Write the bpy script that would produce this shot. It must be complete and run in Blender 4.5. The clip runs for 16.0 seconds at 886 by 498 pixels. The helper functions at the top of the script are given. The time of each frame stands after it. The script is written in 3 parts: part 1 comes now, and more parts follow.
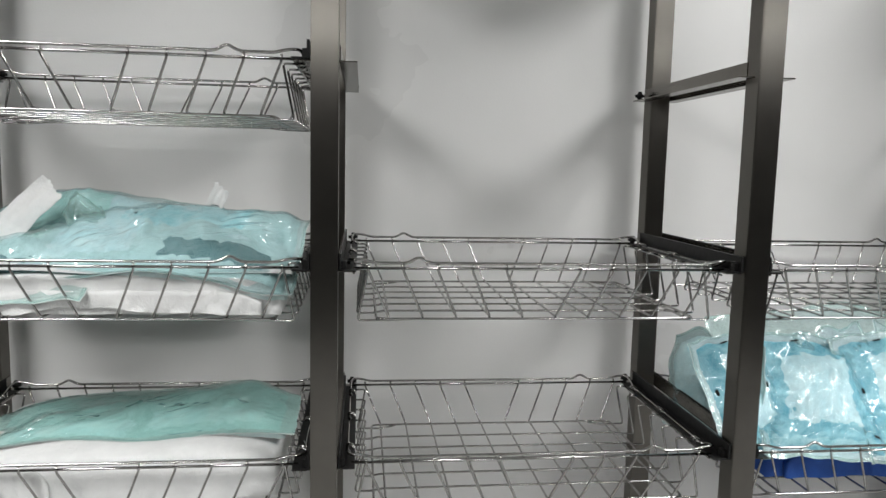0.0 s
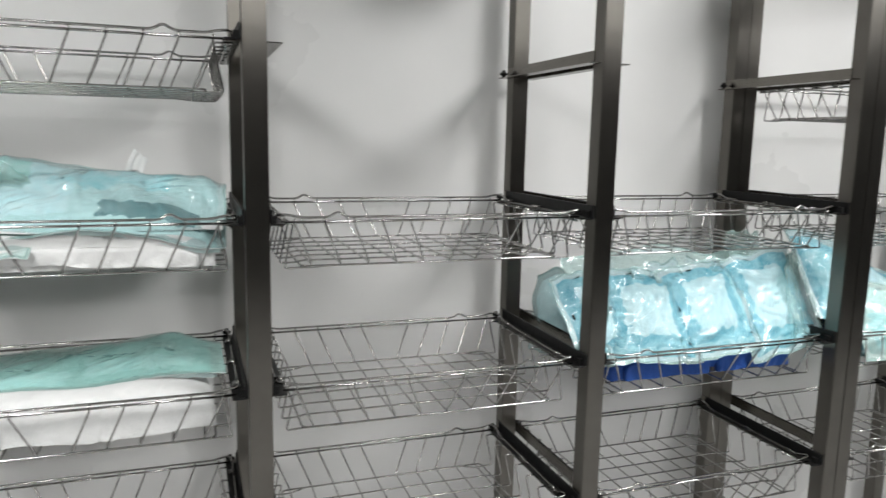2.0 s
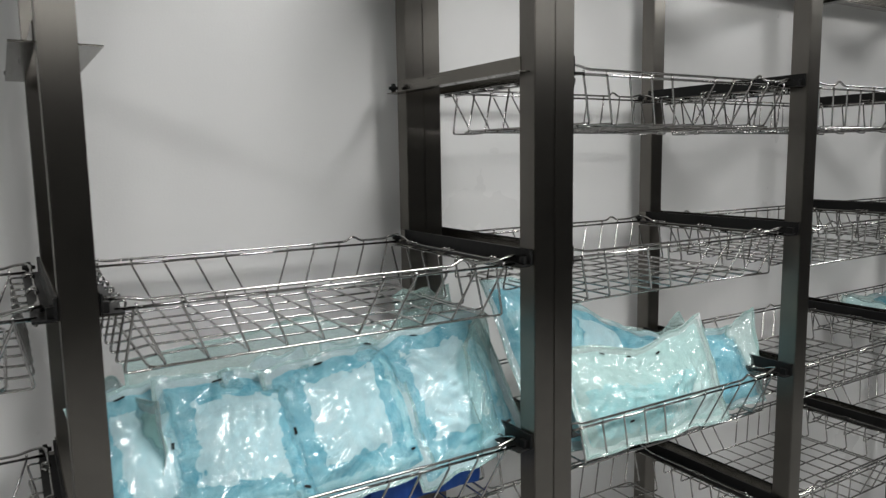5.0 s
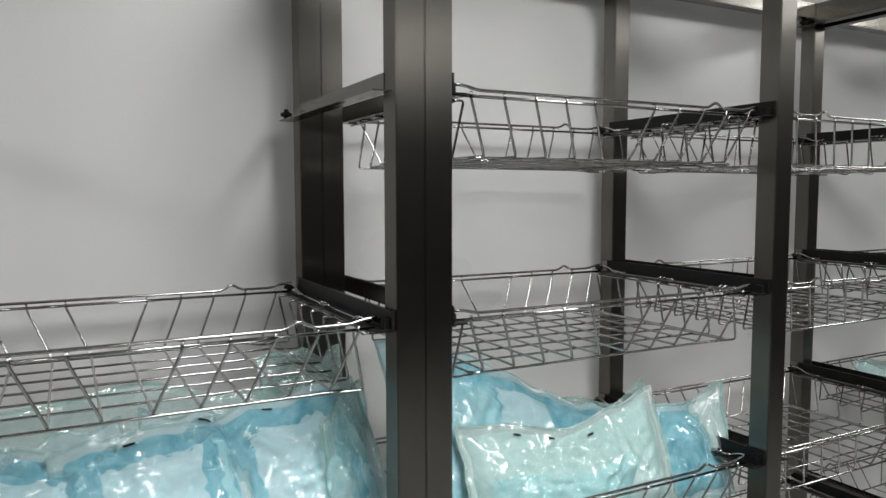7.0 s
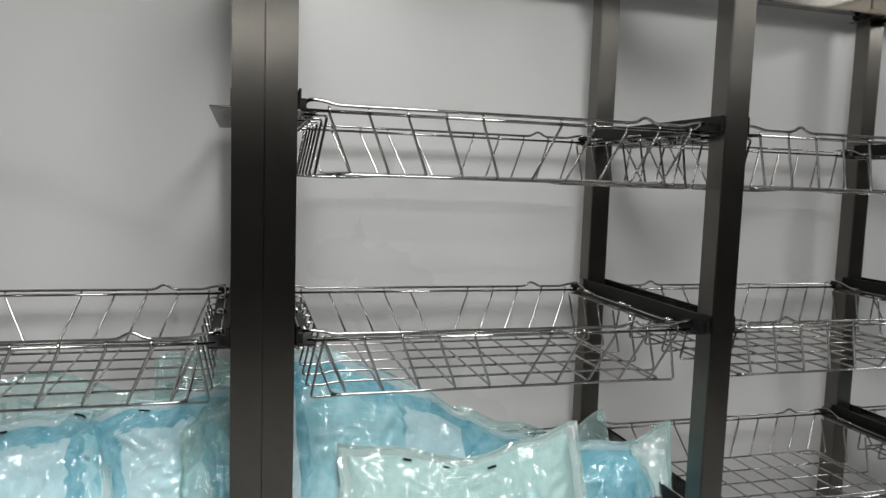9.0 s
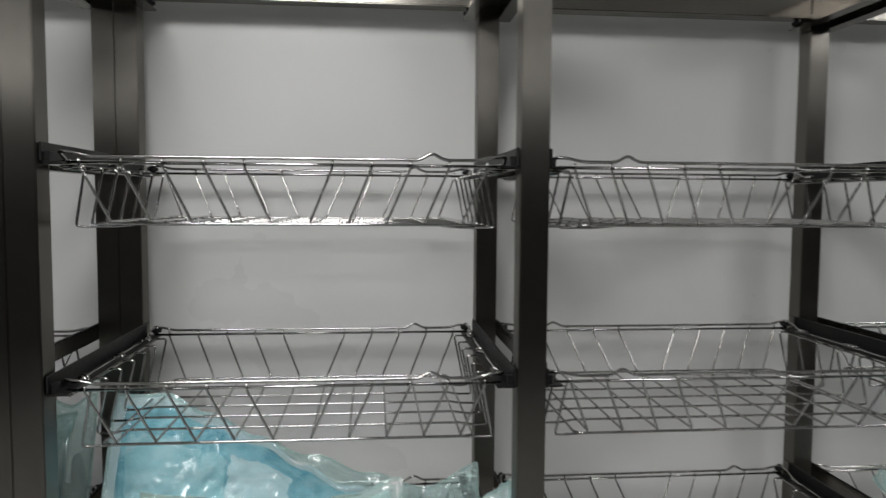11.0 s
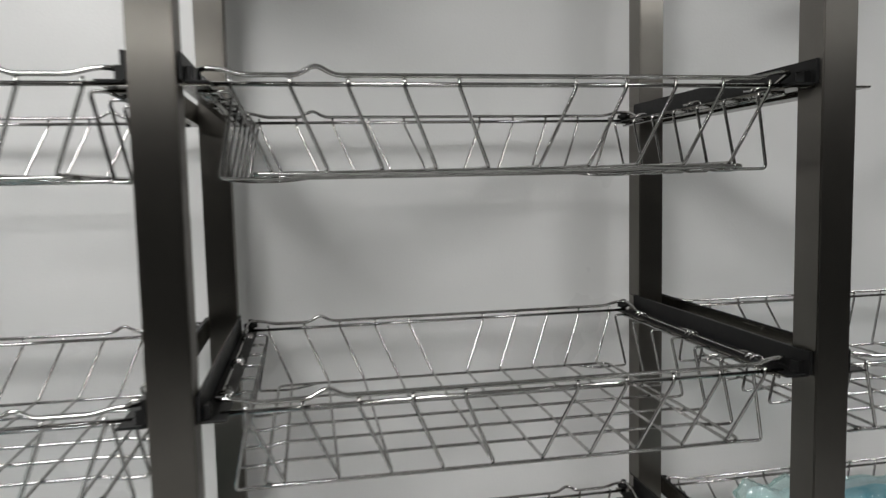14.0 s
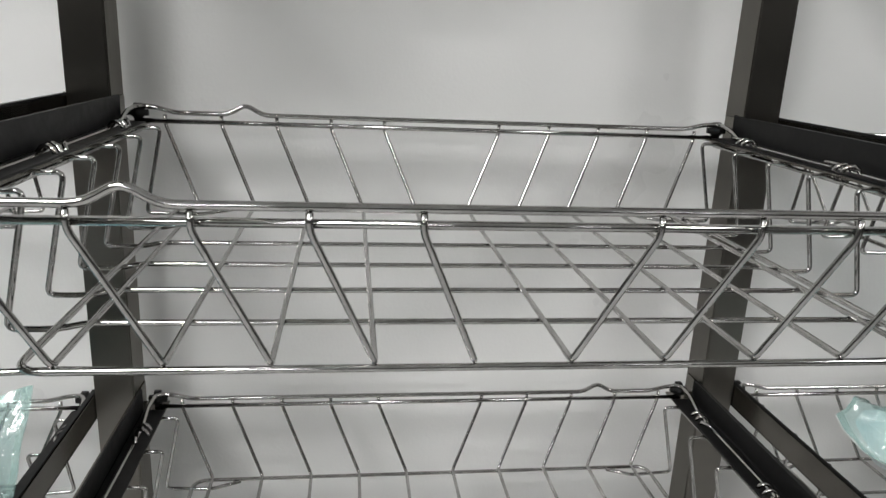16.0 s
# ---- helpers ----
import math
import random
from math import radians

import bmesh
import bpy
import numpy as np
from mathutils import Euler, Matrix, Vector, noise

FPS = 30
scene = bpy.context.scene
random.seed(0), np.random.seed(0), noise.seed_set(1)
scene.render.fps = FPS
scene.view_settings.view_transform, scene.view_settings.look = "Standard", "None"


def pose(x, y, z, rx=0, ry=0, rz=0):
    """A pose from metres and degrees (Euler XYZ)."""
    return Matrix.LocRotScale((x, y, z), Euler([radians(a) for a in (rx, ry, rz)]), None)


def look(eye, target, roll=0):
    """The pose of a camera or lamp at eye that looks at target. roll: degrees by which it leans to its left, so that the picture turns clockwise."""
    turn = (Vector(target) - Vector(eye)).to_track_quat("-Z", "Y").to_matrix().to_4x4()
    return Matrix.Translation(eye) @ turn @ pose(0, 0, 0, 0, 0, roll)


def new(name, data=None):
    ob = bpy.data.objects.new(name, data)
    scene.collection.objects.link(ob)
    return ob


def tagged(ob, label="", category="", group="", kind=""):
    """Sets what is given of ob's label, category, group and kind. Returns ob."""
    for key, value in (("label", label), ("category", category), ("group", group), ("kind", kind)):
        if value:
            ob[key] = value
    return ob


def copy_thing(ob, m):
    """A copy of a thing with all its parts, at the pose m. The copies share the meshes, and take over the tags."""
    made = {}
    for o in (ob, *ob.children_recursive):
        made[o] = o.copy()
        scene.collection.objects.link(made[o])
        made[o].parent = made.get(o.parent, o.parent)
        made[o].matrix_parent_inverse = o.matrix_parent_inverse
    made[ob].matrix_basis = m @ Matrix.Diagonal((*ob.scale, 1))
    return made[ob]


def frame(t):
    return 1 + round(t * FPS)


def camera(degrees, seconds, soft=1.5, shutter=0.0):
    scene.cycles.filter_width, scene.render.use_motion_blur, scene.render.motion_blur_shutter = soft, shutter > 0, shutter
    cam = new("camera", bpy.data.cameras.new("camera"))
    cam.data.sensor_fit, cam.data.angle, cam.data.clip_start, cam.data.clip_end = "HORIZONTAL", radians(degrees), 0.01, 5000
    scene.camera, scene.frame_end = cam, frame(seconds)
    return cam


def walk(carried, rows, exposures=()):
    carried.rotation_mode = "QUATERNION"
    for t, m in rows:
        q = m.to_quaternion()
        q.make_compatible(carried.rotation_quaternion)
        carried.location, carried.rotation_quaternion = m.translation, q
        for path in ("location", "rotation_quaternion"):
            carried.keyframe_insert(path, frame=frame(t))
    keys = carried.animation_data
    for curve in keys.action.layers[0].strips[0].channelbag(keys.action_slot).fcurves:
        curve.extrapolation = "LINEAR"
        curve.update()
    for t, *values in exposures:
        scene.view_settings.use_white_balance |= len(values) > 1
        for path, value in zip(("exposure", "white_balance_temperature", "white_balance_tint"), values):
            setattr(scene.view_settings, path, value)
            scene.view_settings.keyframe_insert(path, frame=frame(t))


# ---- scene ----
cam = camera(63.25, 16.0, soft=1.35, shutter=0.3)
PATH = [
    (0, (0.0751, 0.0105, 1.506), (0.3014, 1.985, 1.28), 1.27),
    (0.5, (0.0563, -0.024, 1.502), (0.3814, 1.935, 1.26), 0.86),
    (1, (-0.0113, -0.1105, 1.521), (0.4352, 1.823, 1.272), -1.03),
    (1.5, (-0.1056, -0.1702, 1.492), (0.3743, 1.75, 1.204), 0.12),
    (2, (-0.0845, -0.177, 1.5), (0.5719, 1.688, 1.2), 1.17),
    (2.5, (0.0796, -0.0903, 1.484), (0.8809, 1.724, 1.226), 1.78),
    (3, (0.2465, -0.0074, 1.491), (1.095, 1.788, 1.255), 0.78),
    (3.5, (0.3409, 0.0908, 1.501), (1.228, 1.863, 1.234), -0.14),
    (4, (0.4186, 0.1518, 1.513), (1.459, 1.841, 1.263), 0.34),
    (4.2, (0.4585, 0.1776, 1.516), (1.532, 1.846, 1.263), -0.58),
    (6.3, (0.8705, 0.1794, 1.534), (1.746, 1.966, 1.333), -0.26),
    (6.5, (0.8942, 0.1691, 1.525), (1.757, 1.969, 1.395), -0.29),
    (7, (0.9797, 0.2406, 1.525), (1.906, 2.007, 1.372), -0.09),
    (7.5, (1.044, 0.2344, 1.52), (1.919, 2.021, 1.311), 0.07),
    (8, (1.204, 0.1995, 1.514), (1.964, 2.039, 1.319), -0.21),
    (8.5, (1.335, 0.1535, 1.536), (2.029, 2.02, 1.349), 1.06),
    (8.7, (1.341, 0.1347, 1.557), (1.976, 2.021, 1.359), 1.48),
    (10.8, (1.812, 0.1397, 1.605), (1.984, 2.128, 1.478), 1.72),
    (11, (1.86, 0.0998, 1.61), (2.055, 2.086, 1.476), 0.39),
    (11.5, (1.924, 0.0488, 1.583), (2.16, 2.027, 1.411), 0.27),
    (12, (1.988, 0.068, 1.571), (2.382, 2.023, 1.424), 0.31),
    (12.5, (2.015, 0.087, 1.573), (2.412, 2.041, 1.413), -0.76),
    (13, (2.034, 0.1084, 1.565), (2.379, 2.07, 1.381), -1.41),
    (13.5, (2.089, 0.2054, 1.55), (2.397, 2.171, 1.341), -0.21),
    (14, (2.21, 0.4089, 1.561), (2.575, 2.367, 1.385), -1.29),
    (14.5, (2.346, 0.5822, 1.537), (2.561, 2.553, 1.273), -4.09),
    (15, (2.445, 0.7031, 1.484), (2.52, 2.662, 1.086), -0.47),
    (15.5, (2.379, 0.759, 1.457), (2.521, 2.683, 0.929), 1.12),
    (16, (2.323, 0.7692, 1.434), (2.585, 2.676, 0.8889), 2.65),
]
walk(cam, [(t, look(eye, target, roll)) for t, eye, target, roll in PATH],
     exposures=[(0, -0.08), (1, -0.08), (1.5, 0.01), (2, 0.11), (2.5, 0.04), (3, -0.07), (3.5, -0.24), (4.2, -0.35), (6.5, -0.55), (7.5, -0.45), (8.5, -0.52), (11, -0.79), (11.5, -0.74), (12, -0.56), (12.5, -0.50), (13, -0.54), (13.5, -0.52), (14, -0.28), (14.5, 0.17), (15, 0.34), (15.5, 0.19), (16, 0.14)])


# ---------------------------------------------------------------- light
POST = 0.040                       # square posts
FRAMES = [-0.652, 0.021, 0.698, 1.370, 1.4105, 2.082, 2.754, 3.426]
LEVELS = {0: 1.974, 1: 1.667, 2: 1.360, 3: 1.052, 4: 0.744}
FRONT, BACK = 1.073, 1.528         # outer faces of the posts
MID_Y = 1.3035                      # middle of the baskets
WALL_Y = 1.580
CEIL_Z = 2.42
TOP_Z = 2.020

world = bpy.data.worlds.new("world")
scene.world = world
world.use_nodes = True
world.node_tree.nodes["Background"].inputs[0].default_value = (0.75, 0.8, 0.85, 1)
world.node_tree.nodes["Background"].inputs[1].default_value = 0.05


def ceiling_lamp(x, y, sx, sy, watts):
    data = bpy.data.lights.new("panel_light", "AREA")
    data.shape, data.size, data.size_y, data.energy = "RECTANGLE", sx, sy, watts
    data.color = (1.0, 0.985, 0.965)
    ob = new("panel_light", data)
    ob.matrix_world = pose(x, y, CEIL_Z - 0.035, 0, 0, 0)
    return ob


# the row at y -2.30 is unseen, added as fill from behind
LAMPS = [(-1.10, 0.15, 24), (1.59, 0.15, 33), (4.28, 0.15, 26), (-1.10, -2.30, 46), (1.59, -2.30, 32), (4.28, -2.30, 6)]
for lx, ly, w in LAMPS:
    ceiling_lamp(lx, ly, 0.66, 0.66, w)


# ---------------------------------------------------------------- materials
def material(name):
    m = bpy.data.materials.new(name)
    m.use_nodes = True
    nt = m.node_tree
    return m, nt, nt.nodes["Principled BSDF"]


def add(nt, kind, **values):
    n = nt.nodes.new(kind)
    for k, v in values.items():
        if k in n.inputs:
            n.inputs[k].default_value = v
    return n


def coords(nt, scale=(1, 1, 1), rot=(0, 0, 0)):
    tc = nt.nodes.new("ShaderNodeTexCoord")
    mp = nt.nodes.new("ShaderNodeMapping")
    mp.inputs["Scale"].default_value = scale
    mp.inputs["Rotation"].default_value = rot
    nt.links.new(tc.outputs["Object"], mp.inputs["Vector"])
    return mp


def noise_node(nt, vec, scale, detail=4.0, rough=0.55, distortion=0.0):
    n = add(nt, "ShaderNodeTexNoise", Scale=scale, Detail=detail, Roughness=rough, Distortion=distortion)
    nt.links.new(vec.outputs["Vector"], n.inputs["Vector"])
    return n


def ramp(nt, src, stops):
    r = nt.nodes.new("ShaderNodeValToRGB")
    r.color_ramp.elements[0].position, r.color_ramp.elements[0].color = stops[0][0], (*stops[0][1], 1)
    r.color_ramp.elements[1].position, r.color_ramp.elements[1].color = stops[-1][0], (*stops[-1][1], 1)
    for p, c in stops[1:-1]:
        e = r.color_ramp.elements.new(p)
        e.color = (*c, 1)
    nt.links.new(src, r.inputs["Fac"])
    return r


def span(nt, src, lo, hi):
    r = nt.nodes.new("ShaderNodeMapRange")
    r.inputs["To Min"].default_value, r.inputs["To Max"].default_value = lo, hi
    nt.links.new(src, r.inputs["Value"])
    return r.outputs["Result"]


def bump(nt, src, bsdf, strength, dist):
    b = add(nt, "ShaderNodeBump", Strength=strength, Distance=dist)
    nt.links.new(src, b.inputs["Height"])
    nt.links.new(b.outputs["Normal"], bsdf.inputs["Normal"])
    return b


def brushed_steel(name, tone, rough, stretch):
    m, nt, b = material(name)
    v = coords(nt, stretch)
    fine = noise_node(nt, v, 260, 3)
    v2 = coords(nt)
    blot = noise_node(nt, v2, 9, 5, 0.6)
    c = ramp(nt, blot.outputs["Fac"], [(0.3, tuple(t * 0.82 for t in tone)), (0.7, tone)])
    nt.links.new(c.outputs["Color"], b.inputs["Base Color"])
    b.inputs["Metallic"].default_value = 1.0
    nt.links.new(span(nt, fine.outputs["Fac"], rough - 0.05, rough + 0.07), b.inputs["Roughness"])
    bump(nt, fine.outputs["Fac"], b, 0.12, 0.0006)
    if stretch[2] < 1:             # upright brush lines spread the shine sideways
        tangent = nt.nodes.new("ShaderNodeTangent")
        tangent.direction_type, tangent.axis = "RADIAL", "Z"
        nt.links.new(tangent.outputs[0], b.inputs["Tangent"])
        b.inputs["Anisotropic"].default_value = 0.96
    return m


STEEL_POST = brushed_steel("brushed_stainless_steel", (0.195, 0.184, 0.166), 0.31, (1, 1, 0.02))
STEEL_RAIL = brushed_steel("folded_stainless_steel", (0.19, 0.178, 0.160), 0.24, (1, 0.02, 1))
STEEL_BEAM = brushed_steel("brushed_steel_beam", (0.24, 0.225, 0.203), 0.20, (0.02, 1, 1))


def make_wire():
    m, nt, b = material("bright_steel_wire")
    n = noise_node(nt, coords(nt), 60, 3)
    c = ramp(nt, n.outputs["Fac"], [(0.3, (0.34, 0.335, 0.325)), (0.7, (0.50, 0.49, 0.48))])
    nt.links.new(c.outputs["Color"], b.inputs["Base Color"])
    b.inputs["Metallic"].default_value = 1.0
    nt.links.new(span(nt, n.outputs["Fac"], 0.06, 0.12), b.inputs["Roughness"])
    return m


WIRE = make_wire()


def make_black():
    m, nt, b = material("black_plastic")
    n = noise_node(nt, coords(nt), 120, 3)
    b.inputs["Base Color"].default_value = (0.008, 0.008, 0.008, 1)
    b.inputs["Specular IOR Level"].default_value = 0.2
    nt.links.new(span(nt, n.outputs["Fac"], 0.35, 0.55), b.inputs["Roughness"])
    return m


BLACK = make_black()


def painted(name, low, high, rough=0.5, relief=0.15):
    m, nt, b = material(name)
    v = coords(nt)
    big = noise_node(nt, v, 1.6, 5, 0.6)
    fine = noise_node(nt, v, 240, 3, 0.6)
    c = ramp(nt, big.outputs["Fac"], [(0.3, low), (0.7, high)])
    nt.links.new(c.outputs["Color"], b.inputs["Base Color"])
    nt.links.new(span(nt, big.outputs["Fac"], rough - 0.08, rough + 0.08), b.inputs["Roughness"])
    bump(nt, fine.outputs["Fac"], b, relief, 0.0008)
    return m


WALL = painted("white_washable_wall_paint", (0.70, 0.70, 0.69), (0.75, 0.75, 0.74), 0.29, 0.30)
# near black for unseen walls, so the steel mirrors a dark room
DARKWALL = painted("dark_reflected_wall", (0.045, 0.045, 0.045), (0.06, 0.06, 0.06), 0.5)
CEILING = painted("white_ceiling_paint", (0.74, 0.74, 0.73), (0.80, 0.80, 0.79), 0.7)
FLOOR = painted("grey_vinyl_floor", (0.36, 0.365, 0.36), (0.42, 0.42, 0.415), 0.35)


def make_glow():
    m, nt, b = material("lamp_diffuser")
    b.inputs["Base Color"].default_value = (0.8, 0.8, 0.8, 1)
    b.inputs["Emission Color"].default_value = (0.97, 0.99, 1.0, 1)
    b.inputs["Emission Strength"].default_value = 6.0
    return m


GLOW = make_glow()


def make_paper(name, low, high, swirl=0.0):
    m, nt, b = material(name)
    v = coords(nt)
    n = noise_node(nt, v, 14, 6, 0.62, swirl)
    fine = noise_node(nt, v, 160, 3)
    c = ramp(nt, n.outputs["Fac"], [(0.3, low), (0.7, high)])
    nt.links.new(c.outputs["Color"], b.inputs["Base Color"])
    b.inputs["Roughness"].default_value = 0.62
    mx = nt.nodes.new("ShaderNodeMath")
    mx.operation = "MULTIPLY_ADD"
    mx.inputs[1].default_value = 0.15
    nt.links.new(fine.outputs["Fac"], mx.inputs[0])
    nt.links.new(n.outputs["Fac"], mx.inputs[2])
    bump(nt, mx.outputs[0], b, 0.5, 0.01)
    return m


PAPER = make_paper("white_sterilisation_paper", (0.62, 0.63, 0.625), (0.75, 0.755, 0.75))
BLUE_WRAP = make_paper("deep_blue_nonwoven_wrap", (0.006, 0.050, 0.26), (0.014, 0.090, 0.38))
BLUE_PACK = make_paper("pale_blue_folded_drape", (0.05, 0.36, 0.49), (0.50, 0.79, 0.84), 1.6)
WHITE_PACK = make_paper("white_folded_gauze", (0.66, 0.84, 0.88), (0.90, 0.92, 0.92), 1.2)
PALE_PACK = make_paper("very_pale_blue_drape", (0.30, 0.66, 0.72), (0.72, 0.88, 0.90), 1.6)
GREEN_PACK = make_paper("pale_green_folded_drape", (0.40, 0.70, 0.64), (0.70, 0.86, 0.81), 1.4)
GAUZE_GREEN = make_paper("very_pale_green_drape", (0.52, 0.68, 0.67), (0.72, 0.83, 0.83), 1.2)
GREY_PACK = make_paper("dark_grey_instrument_tray", (0.04, 0.12, 0.14), (0.12, 0.27, 0.29))


def make_film(name, tint, body, amount):
    """Thin crinkled pouch film: partly clear, glossy."""
    m, nt, b = material(name)
    v = coords(nt)
    warp = noise_node(nt, v, 9, 4, 0.6, 1.2)
    crease = add(nt, "ShaderNodeTexVoronoi", Scale=28.0)
    crease.feature = "DISTANCE_TO_EDGE"
    wv = nt.nodes.new("ShaderNodeVectorMath")
    wv.operation = "MULTIPLY_ADD"
    wv.inputs[1].default_value = (0.12, 0.12, 0.12)
    nt.links.new(warp.outputs["Color"], wv.inputs[0])
    nt.links.new(v.outputs["Vector"], wv.inputs[2])
    nt.links.new(wv.outputs[0], crease.inputs["Vector"])
    mix = nt.nodes.new("ShaderNodeMath")
    mix.operation = "MULTIPLY_ADD"
    mix.inputs[1].default_value = 0.9
    nt.links.new(crease.outputs["Distance"], mix.inputs[0])
    nt.links.new(warp.outputs["Fac"], mix.inputs[2])
    c = ramp(nt, warp.outputs["Fac"], [(0.3, tuple(t * 0.75 for t in body)), (0.7, body)])
    nt.links.new(c.outputs["Color"], b.inputs["Base Color"])
    b.inputs["Roughness"].default_value = 0.35
    b.inputs["Specular IOR Level"].default_value = 0.2
    bp = bump(nt, mix.outputs[0], b, 0.35, 0.005)
    clear = add(nt, "ShaderNodeBsdfTransparent", Color=(*tint, 1))
    body_mix = nt.nodes.new("ShaderNodeMixShader")
    nt.links.new(span(nt, warp.outputs["Fac"], amount - 0.15, amount + 0.2), body_mix.inputs[0])
    nt.links.new(clear.outputs[0], body_mix.inputs[1])
    nt.links.new(b.outputs[0], body_mix.inputs[2])
    # stiff film breaks into small flat facets between its creases
    way = bp.outputs["Normal"]
    for scale, tilt, pull, turn in ((36.0, 0.72, 0.18, 0.5), (62.0, 0.46, 0.22, -0.8), (110.0, 0.18, 0.35, 2.0)):
        drawn = nt.nodes.new("ShaderNodeMapping")
        drawn.inputs["Rotation"].default_value = (0.0, 0.0, turn)
        drawn.inputs["Scale"].default_value = (1.0, pull, 1.0)
        nt.links.new(wv.outputs[0], drawn.inputs["Vector"])
        cell = add(nt, "ShaderNodeTexVoronoi", Scale=scale)
        nt.links.new(drawn.outputs[0], cell.inputs["Vector"])
        half = nt.nodes.new("ShaderNodeVectorMath")
        half.operation = "SUBTRACT"
        half.inputs[1].default_value = (0.5, 0.5, 0.5)
        nt.links.new(cell.outputs["Color"], half.inputs[0])
        tip = nt.nodes.new("ShaderNodeVectorMath")
        tip.operation = "MULTIPLY_ADD"
        tip.inputs[1].default_value = (tilt, tilt, tilt)
        nt.links.new(half.outputs[0], tip.inputs[0])
        nt.links.new(way, tip.inputs[2])
        way = tip.outputs[0]
    unit = nt.nodes.new("ShaderNodeVectorMath")
    unit.operation = "NORMALIZE"
    nt.links.new(way, unit.inputs[0])
    gloss = add(nt, "ShaderNodeBsdfGlossy", Roughness=0.13)
    facing = add(nt, "ShaderNodeLayerWeight", Blend=0.5)   # the film is thin: alike from both sides
    steep = nt.nodes.new("ShaderNodeMath")
    steep.operation = "POWER"
    steep.inputs[1].default_value = 4.0
    nt.links.new(facing.outputs["Facing"], steep.inputs[0])
    shiny = nt.nodes.new("ShaderNodeMath")
    shiny.operation = "MULTIPLY_ADD"
    shiny.inputs[1].default_value, shiny.inputs[2].default_value = 0.75, 0.10
    nt.links.new(steep.outputs[0], shiny.inputs[0])
    nt.links.new(unit.outputs[0], gloss.inputs["Normal"])
    shine = nt.nodes.new("ShaderNodeMixShader")
    nt.links.new(shiny.outputs[0], shine.inputs[0])
    nt.links.new(body_mix.outputs[0], shine.inputs[1])
    nt.links.new(gloss.outputs[0], shine.inputs[2])
    nt.links.new(shine.outputs[0], nt.nodes["Material Output"].inputs["Surface"])
    return m


FILM_BLUE = make_film("blue_tinted_pouch_film", (0.90, 0.98, 0.99), (0.42, 0.76, 0.86), 0.19)
FILM_GREEN = make_film("green_tinted_pouch_film", (0.88, 0.97, 0.96), (0.60, 0.80, 0.78), 0.20)
FILM_DEEP = make_film("deep_green_pouch_film", (0.76, 0.94, 0.91), (0.42, 0.70, 0.66), 0.25)
FILM_PALE = make_film("pale_blue_pouch_film", (0.86, 0.97, 0.98), (0.60, 0.84, 0.87), 0.17)
SEAM = make_film("pressed_pouch_seam", (0.88, 0.97, 0.95), (0.68, 0.87, 0.84), 0.22)


# ---------------------------------------------------------------- mesh helpers
def part(name, bm, mat, parent=None, label="", smooth=False, m=None):
    me = bpy.data.meshes.new(name)
    bm.to_mesh(me)
    bm.free()
    me.materials.append(mat)
    if smooth:
        me.polygons.foreach_set("use_smooth", [True] * len(me.polygons))
    ob = new(name, me)
    if m is not None:
        ob.matrix_world = m
    if parent is not None:
        ob.parent = parent
    if label:
        tagged(ob, label)
    return ob


def box(lo, hi, bevel=0.0, segments=2):
    bm = bmesh.new()
    bmesh.ops.create_cube(bm, size=1)
    for v in bm.verts:
        v.co = Vector([lo[i] + (v.co[i] + 0.5) * (hi[i] - lo[i]) for i in range(3)])
    if bevel:
        bmesh.ops.bevel(bm, geom=bm.edges[:], offset=bevel, segments=segments, affect="EDGES", clamp_overlap=True)
    return bm


def fillet(points, radius, closed=False, steps=4):
    """The points of a bent wire, its corners rounded."""
    pts = [Vector(p) for p in points]
    out = []
    n = len(pts)
    for i, p in enumerate(pts):
        if not closed and i in (0, n - 1):
            out.append(p)
            continue
        a, c = pts[(i - 1) % n] - p, pts[(i + 1) % n] - p
        r = min(radius, a.length * 0.45, c.length * 0.45)
        s, e = p + a.normalized() * r, p + c.normalized() * r
        for k in range(steps + 1):
            u = k / steps
            out.append(s * (1 - u) ** 2 + p * (2 * u * (1 - u)) + e * u ** 2)
    return out


def tube(bm, pts, r, closed=False, sides=8):
    n = len(pts)
    rings = []
    up = None
    for i, p in enumerate(pts):
        a = pts[(i - 1) % n] if (closed or i) else p
        c = pts[(i + 1) % n] if (closed or i < n - 1) else p
        d = (c - a).normalized()
        if up is None:
            up = d.orthogonal().normalized()
        up = (up - d * up.dot(d)).normalized()
        side = d.cross(up)
        rings.append([bm.verts.new(p + (up * math.cos(2 * math.pi * k / sides) + side * math.sin(2 * math.pi * k / sides)) * r) for k in range(sides)])
    last = n if closed else n - 1
    for i in range(last):
        a, c = rings[i], rings[(i + 1) % n]
        off = 0
        if closed and i == n - 1:
            off = min(range(sides), key=lambda o: (a[0].co - c[o].co).length)
        for k in range(sides):
            bm.faces.new((a[k], a[(k + 1) % sides], c[(k + 1 + off) % sides], c[(k + off) % sides]))
    if not closed:
        bm.faces.new(rings[0][::-1])
        bm.faces.new(rings[-1])
    return bm


def wire(points, r, radius=0.006, closed=False, sides=8, steps=4):
    bm = bmesh.new()
    tube(bm, fillet(points, radius, closed, steps), r, closed, sides)
    bmesh.ops.recalc_face_normals(bm, faces=bm.faces[:])
    return bm


# ---------------------------------------------------------------- room
def structure(name, bm, mat, label, category):
    return tagged(part(name, bm, mat), label, category, kind="structure")


